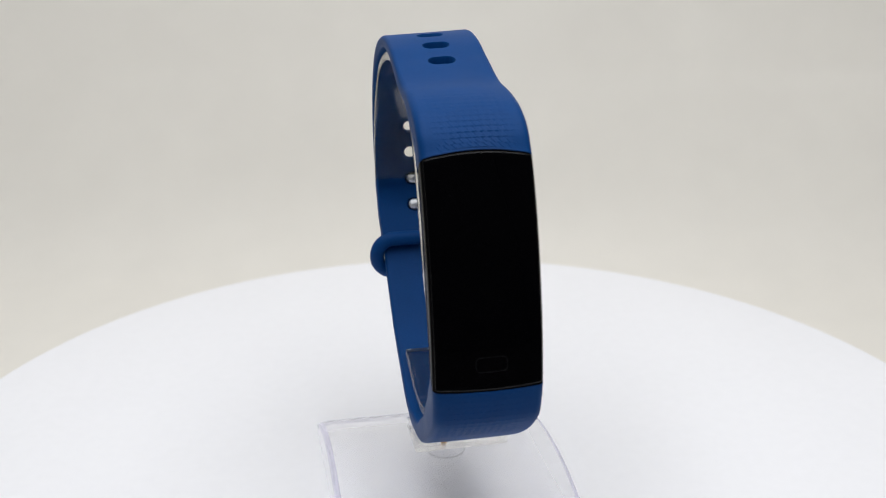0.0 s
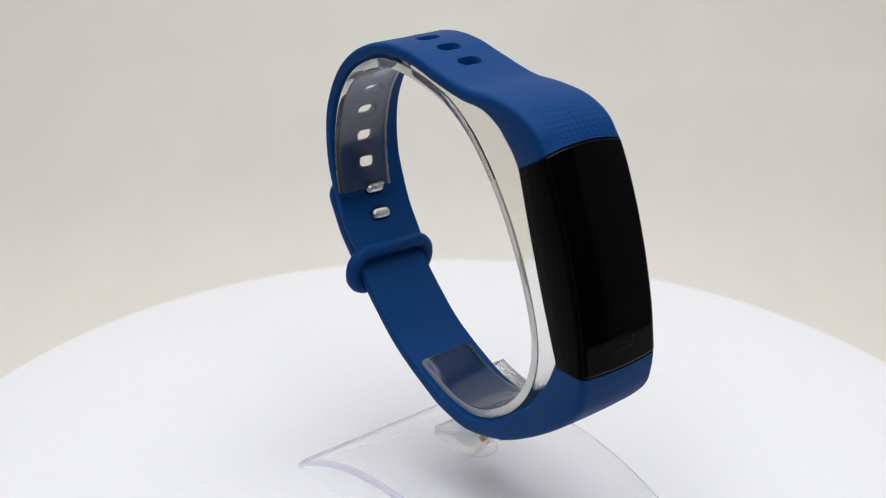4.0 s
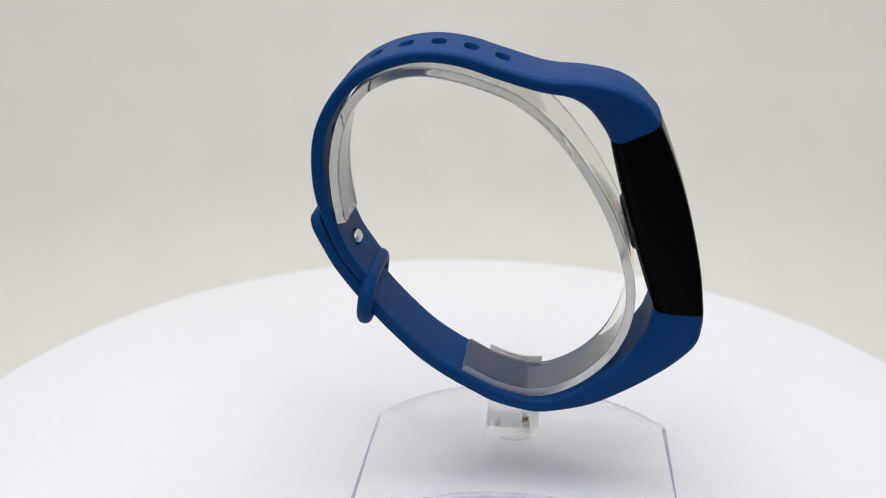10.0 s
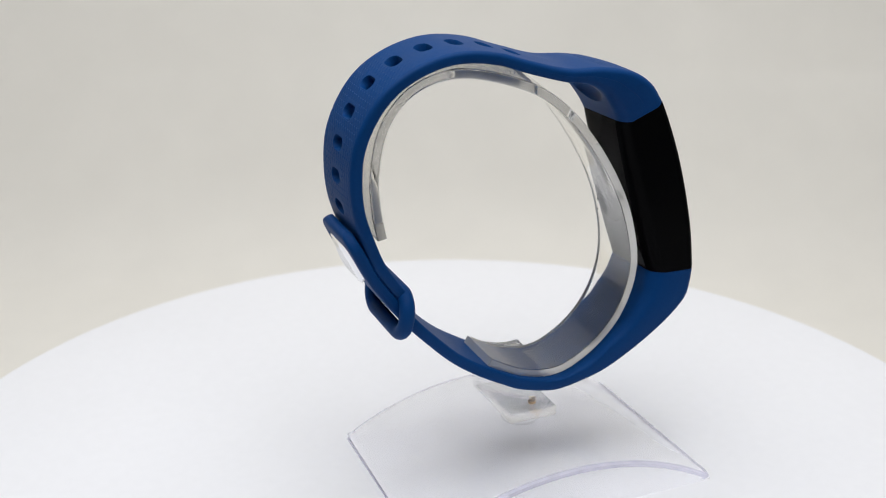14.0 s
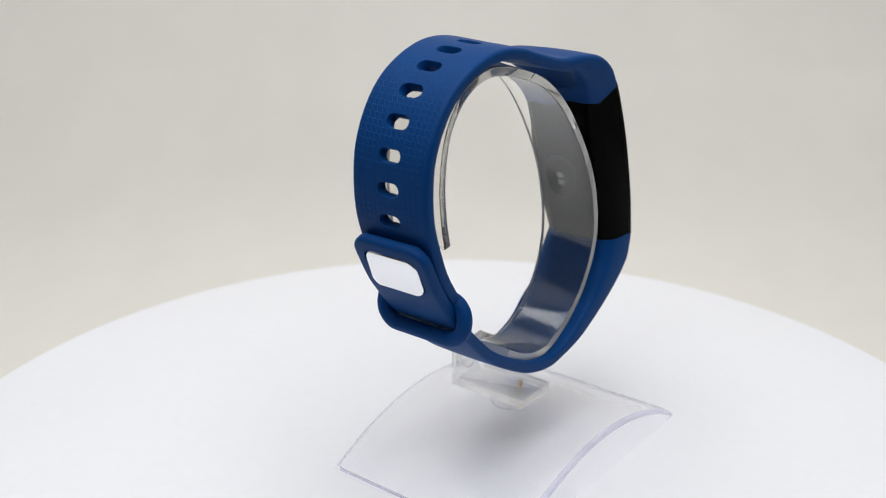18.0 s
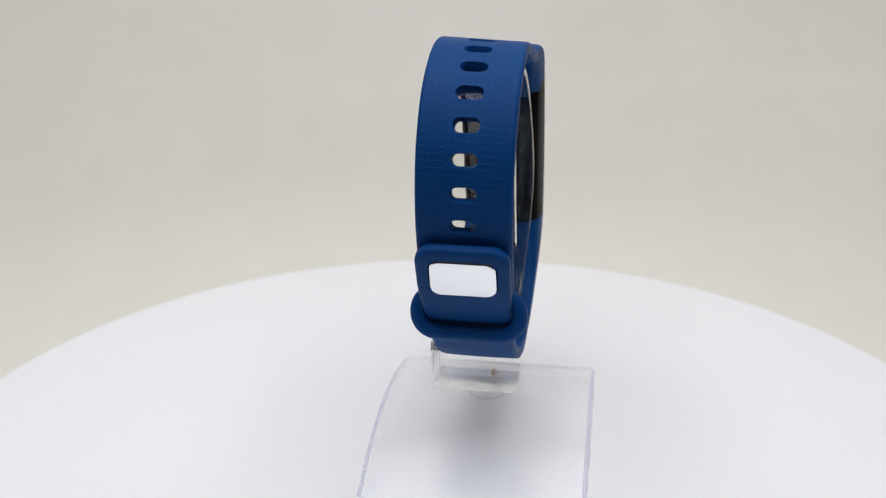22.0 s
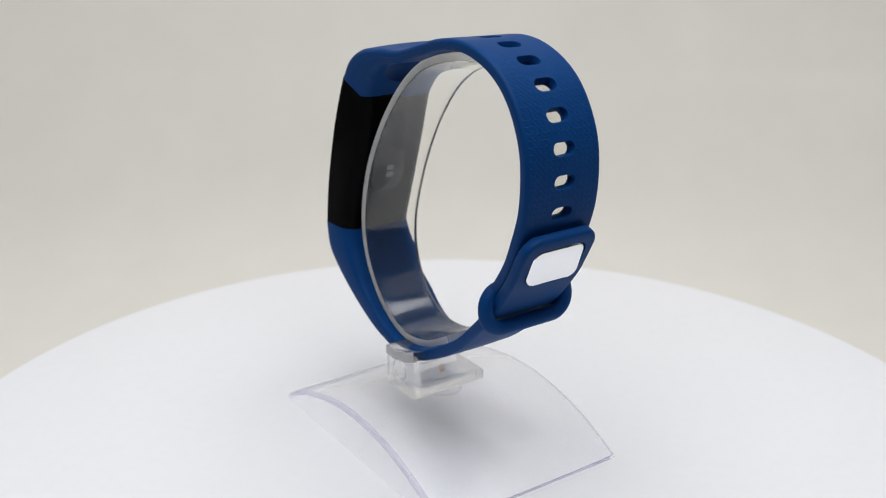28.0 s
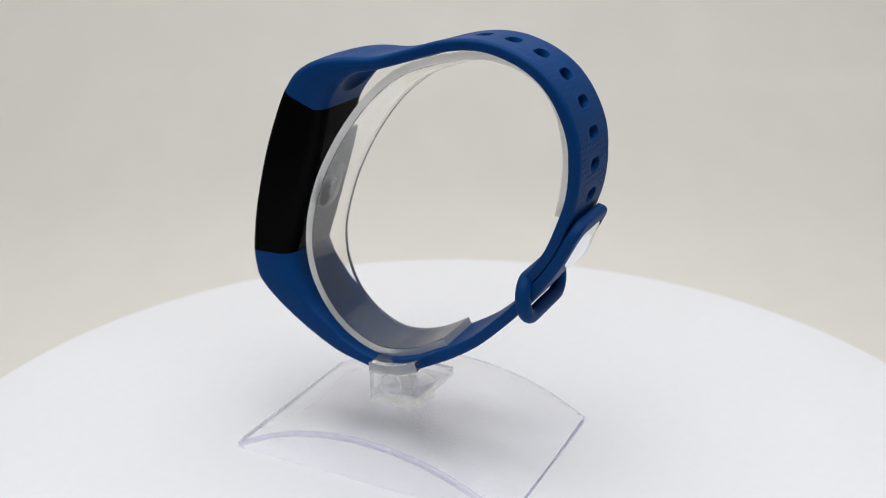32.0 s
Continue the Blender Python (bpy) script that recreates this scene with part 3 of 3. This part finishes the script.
def lower_strap():
    n = 150
    o, i = spline(LOW_OUT, n), spline(LOW_IN, n)
    ls = lengths(o)
    total = ls[-1]
    st = []
    for k in range(n):
        w = k / (n - 1)
        hw = float(np.interp(w, (0, 0.10, 0.35, 0.70, 0.78, 0.84, 1), (10.2, 10.0, 9.0, 8.95, 8.95, 9.3, 9.3)))
        d = total - ls[k]
        oo, ii = o[k], i[k]
        if d < 4.2:
            hw += math.sqrt(max(0.0, 17.64 - (4.2 - d) ** 2)) - 4.2
        if d < 0.8:
            q = 0.5 * (1 - math.sqrt(max(0.05, 1 - ((0.8 - d) / 0.8) ** 2)))
            oo, ii = o[k] + (i[k] - o[k]) * q, i[k] + (o[k] - i[k]) * q
        ri = float(np.interp(w, (0, 0.12, 0.28), (4.2, 3.0, 0.7)))
        ro = float(np.interp(w, (0, 0.03, 0.1, 0.28), (1.3, 1.5, 1.6, 0.9)))
        st.append((oo, ii, hw, ro, ri, 0.15 + 0.3 * max(0.0, 1 - w / 0.2), (0, 0), float(np.interp(w, (0, 0.3, 0.55, 0.8, 1), (-0.15, 0.0, 0.3, 0.15, 0.0))), -0.5 * max(0.0, 1 - w / 0.07) ** 2, TAPER * max(0.0, 1 - w / 0.16)))
    bm = loft(st)
    u, v = Vector((1, 0, 0)), Vector((0, 2.6, 7.15)).normalized()
    nrm = Vector((0, v.z, -v.y))
    c = Vector((-4.95, 26.78, 56.2))
    cutter = bmesh.new()
    stack(cutter, [on_plane(rounded_outline(13.7, 9.5, 2.5), c, u, v, nrm, d) for d in (-0.7, 2.5)])
    ob = part_mesh("lower_strap", cut(bm, cutter), SILICONE, BAND, "short blue strap with the clasp end", 42)
    bm = bmesh.new()
    layers = [on_plane(rounded_outline(13.2 - 2 * g, 9.0 - 2 * g, 2.2 - g), c, u, v, nrm, d) for d, g in ((-0.69, 0), (0.1, 0), (0.33, 0.15), (0.5, 0.55))]
    part("clasp_plate", stack(bm, layers), CHROME, BAND, "polished silver clasp plate", 50)

    def surface(s, x):
        p, t = at_length(o, ls, s)
        nr = Vector((0, t[1], -t[0]))
        k = np.interp(s, ls, np.linspace(0, 1, n))
        lift = (0.15 + 0.3 * max(0.0, 1 - k / 0.2)) * (1 - (x / 9.6) ** 2)
        bow = -0.5 * max(0.0, 1 - k / 0.07) ** 2 * (1 - (x / 9.7) ** 2)
        return Vector((-5.15 + x, p[0], p[1] + bow)) + nr * lift, nr

    bm = bmesh.new()
    for r in range(11):
        for q in range(12):
            tile(bm, surface, 1.2 + r * 1.25, (q - 5.5) * 1.38, 1.25, 1.38, 0.04 * min(1.0, (11 - r) / 6))
    tagged(part("woven_relief", bm, SILICONE, ob, "fine raised weave pattern", 12), kind="stuff")
    return ob


def keeper():
    """Oval loop at the strap's tip, through which the other strap passes."""
    a, b = np.array((17.35, 49.2)), np.array((18.5, 40.8))
    mid, d = (a + b) / 2, (b - a) / 2
    half = float(np.linalg.norm(d))
    d = d / half
    pts = [Vector((-4.95 + x, mid[0] + d[0] * y, mid[1] + d[1] * y)) for x, y in rounded_outline(21.0, 2 * half, half - 0.25, 10)]
    bm = bmesh.new()
    tube(bm, pts, 1.65, 1.65, (0, d[1], -d[0]))
    return part("keeper_loop", bm, SILICONE, BAND, "oval blue silicone loop", 60)


def pins(o, ls, holes):
    for s in holes[10:12]:
        p, t = at_length(o, ls, s)
        nrm = Vector((0, -t[1], t[0]))
        c = Vector((-4.95, p[0], p[1]))
        u, v = Vector((1, 0, 0)), Vector((0, t[0], t[1]))
        bm = bmesh.new()
        layers = [on_plane(rounded_outline(4.3 - 2 * g, 2.0 - 2 * g, 0.98 - g * 0.9), c, u, v, nrm, d)
                  for d, g in ((-3.35, 0.55), (-3.25, 0.15), (-3.0, -0.15), (-2.6, -0.2), (-2.52, 0.0), (0.9, 0.0))]
        part("clasp_pin", stack(bm, layers), PIN, BAND, "rounded silver clasp pin", 50)


def case():
    n = 60
    bow = lambda w: 1.2 * max(0.0, w - 0.5) ** 2 * 4 - 0.5 * max(0.0, 0.5 - w) ** 2 * 4
    o, i = spline(CASE_OUT, n), spline(CASE_IN, n)
    st = []
    for k in range(n):
        w = k / (n - 1)
        sag = (0.25 * w ** 6, -1.25 * w ** 6)
        st.append((o[k], i[k], 10.18, 1.3, 4.2 - 0.8 * w, 0.4, sag, -0.15, bow(w), TAPER))
    body = part("case", loft(st), CASE, BAND, "satin black plastic tracker body", 50)

    def front(w, x, off):
        y, z = [np.interp(w * (n - 1), np.arange(n), o[:, k]) for k in (0, 1)]
        yi, zi = [np.interp(w * (n - 1), np.arange(n), i[:, k]) for k in (0, 1)]
        d = np.array((y - yi, z - zi))
        d /= np.linalg.norm(d)
        lift = 0.4 * (1 - (x / 10.18) ** 2) + off - (1.3 - math.sqrt(max(0.0, 1.69 - max(0.0, abs(x) - 8.88) ** 2)))
        return (-5.1 + x, y + d[0] * lift, z + d[1] * lift + bow(w) * (1 - (x / 10.18) ** 2))

    # glass with a thin raised rim
    bm = bmesh.new()
    ws, xs = np.linspace(0.012, 0.985, 40), np.linspace(-9.57, 9.57, 41)
    g = [[bm.verts.new(front(w, x, 0.1)) for x in xs] for w in ws]
    s = [[bm.verts.new(front(w, x * 1.004, -0.6)) for x in xs] for w in ws]
    for a, b in zip(g, g[1:]):
        for k in range(len(xs) - 1):
            bm.faces.new((a[k], a[k + 1], b[k + 1], b[k]))
    rim = lambda q: q[0][:] + [r[-1] for r in q[1:]] + q[-1][-2::-1] + [r[0] for r in q[-2:0:-1]]
    ra, rb = rim(g), rim(s)
    for k in range(len(ra)):
        j = (k + 1) % len(ra)
        bm.faces.new((ra[k], ra[j], rb[j], rb[k]))
    glass = part("screen", bm, GLASS, BAND, "switched-off glossy black screen", 40)

    # hairline frame where the glass meets the case
    bm = bmesh.new()
    loop = [(0.012, x) for x in np.linspace(-9.55, 9.55, 29)] + [(w, 9.55) for w in np.linspace(0.03, 0.985, 30)]
    loop += [(0.985, x) for x in np.linspace(8.9, -9.55, 28)] + [(w, -9.55) for w in np.linspace(0.96, 0.03, 29)]
    grown = [(min(max((w - 0.4985) * 1.009 + 0.4985, 0.0075), 0.9895), x * 1.014) for w, x in loop]
    ra = [bm.verts.new(front(w, x, 0.105)) for w, x in loop]
    rb = [bm.verts.new(front(w, x, 0.03)) for w, x in grown]
    for k in range(len(ra)):
        j = (k + 1) % len(ra)
        bm.faces.new((ra[k], ra[j], rb[j], rb[k]))
    part("screen_rim", bm, RIM, glass, "thin dark grey rim of the glass")

    # outline of the touch key
    bm = bmesh.new()
    outer, inner = rounded_outline(5.7, 2.35, 0.8), rounded_outline(5.57, 2.22, 0.74)
    span = 40.6
    ring = []
    for pts in (outer, inner):
        ring.append([bm.verts.new(front((4.2 + b) / span, 0.4 + a, 0.115)) for a, b in pts])
    for k in range(len(outer)):
        j = (k + 1) % len(outer)
        bm.faces.new((ring[0][k], ring[0][j], ring[1][j], ring[1][k]))
    part("touch_key", bm, LINE, glass, "thin grey outline of the touch key")

    # sensor window on the back
    w0 = 0.44
    back = lambda w: np.array([np.interp(w * (n - 1), np.arange(n), i[:, k]) for k in (0, 1)])
    t = back(w0 + 0.05) - back(w0 - 0.05)
    t = t / np.linalg.norm(t)
    c, u, v, nrm = Vector((-4.3, *back(w0))), Vector((1, 0, 0)), Vector((0, *t)), Vector((0, t[1], -t[0]))
    bm = bmesh.new()
    layers = [on_plane(rounded_outline(8.4 - 2 * q, 12.0 - 2 * q, 4.1 - q), c, u, v, nrm, d) for d, q in ((-0.4, 0), (0.45, 0), (0.75, 0.3), (0.9, 1.1))]
    ob = part("sensor_window", stack(bm, layers), SENSOR, BAND, "oval dark sensor window with two pale squares", 50)
    for q in (-1.0, 1.0):
        bm = bmesh.new()
        stack(bm, [on_plane(rounded_outline(1.9, 1.5, 0.2), c + v * q * 1.0, u, v, nrm, d) for d in (0.8, 0.95)])
        part("led_square", bm, LED, ob, "pale square")


STRAP, STRAP_LS, HOLES = upper_strap()
lower_strap()
keeper()
pins(STRAP, STRAP_LS, HOLES)
case()

# ---- the lamp's housing ----
bm = bmesh.new()
box(bm, -325, 325, -540, 240, 530, 560, 4)
tagged(part("lamp_panel", bm, DIFFUSER, at=(0, -140, 530)), "flat white lamp panel under the tent roof", "lamp")

# ---- motion of the turning things ----


def motions():
    times = [k * 0.5 for k in range(65)]
    for ob in (TABLE, STAND, BAND):
        place = Matrix.Translation(ob.location)
        walk(ob, [(t, pose(0, 0, 0, 0, 0, 11.945 + 7.25858 * t) @ place) for t in times])


motions()
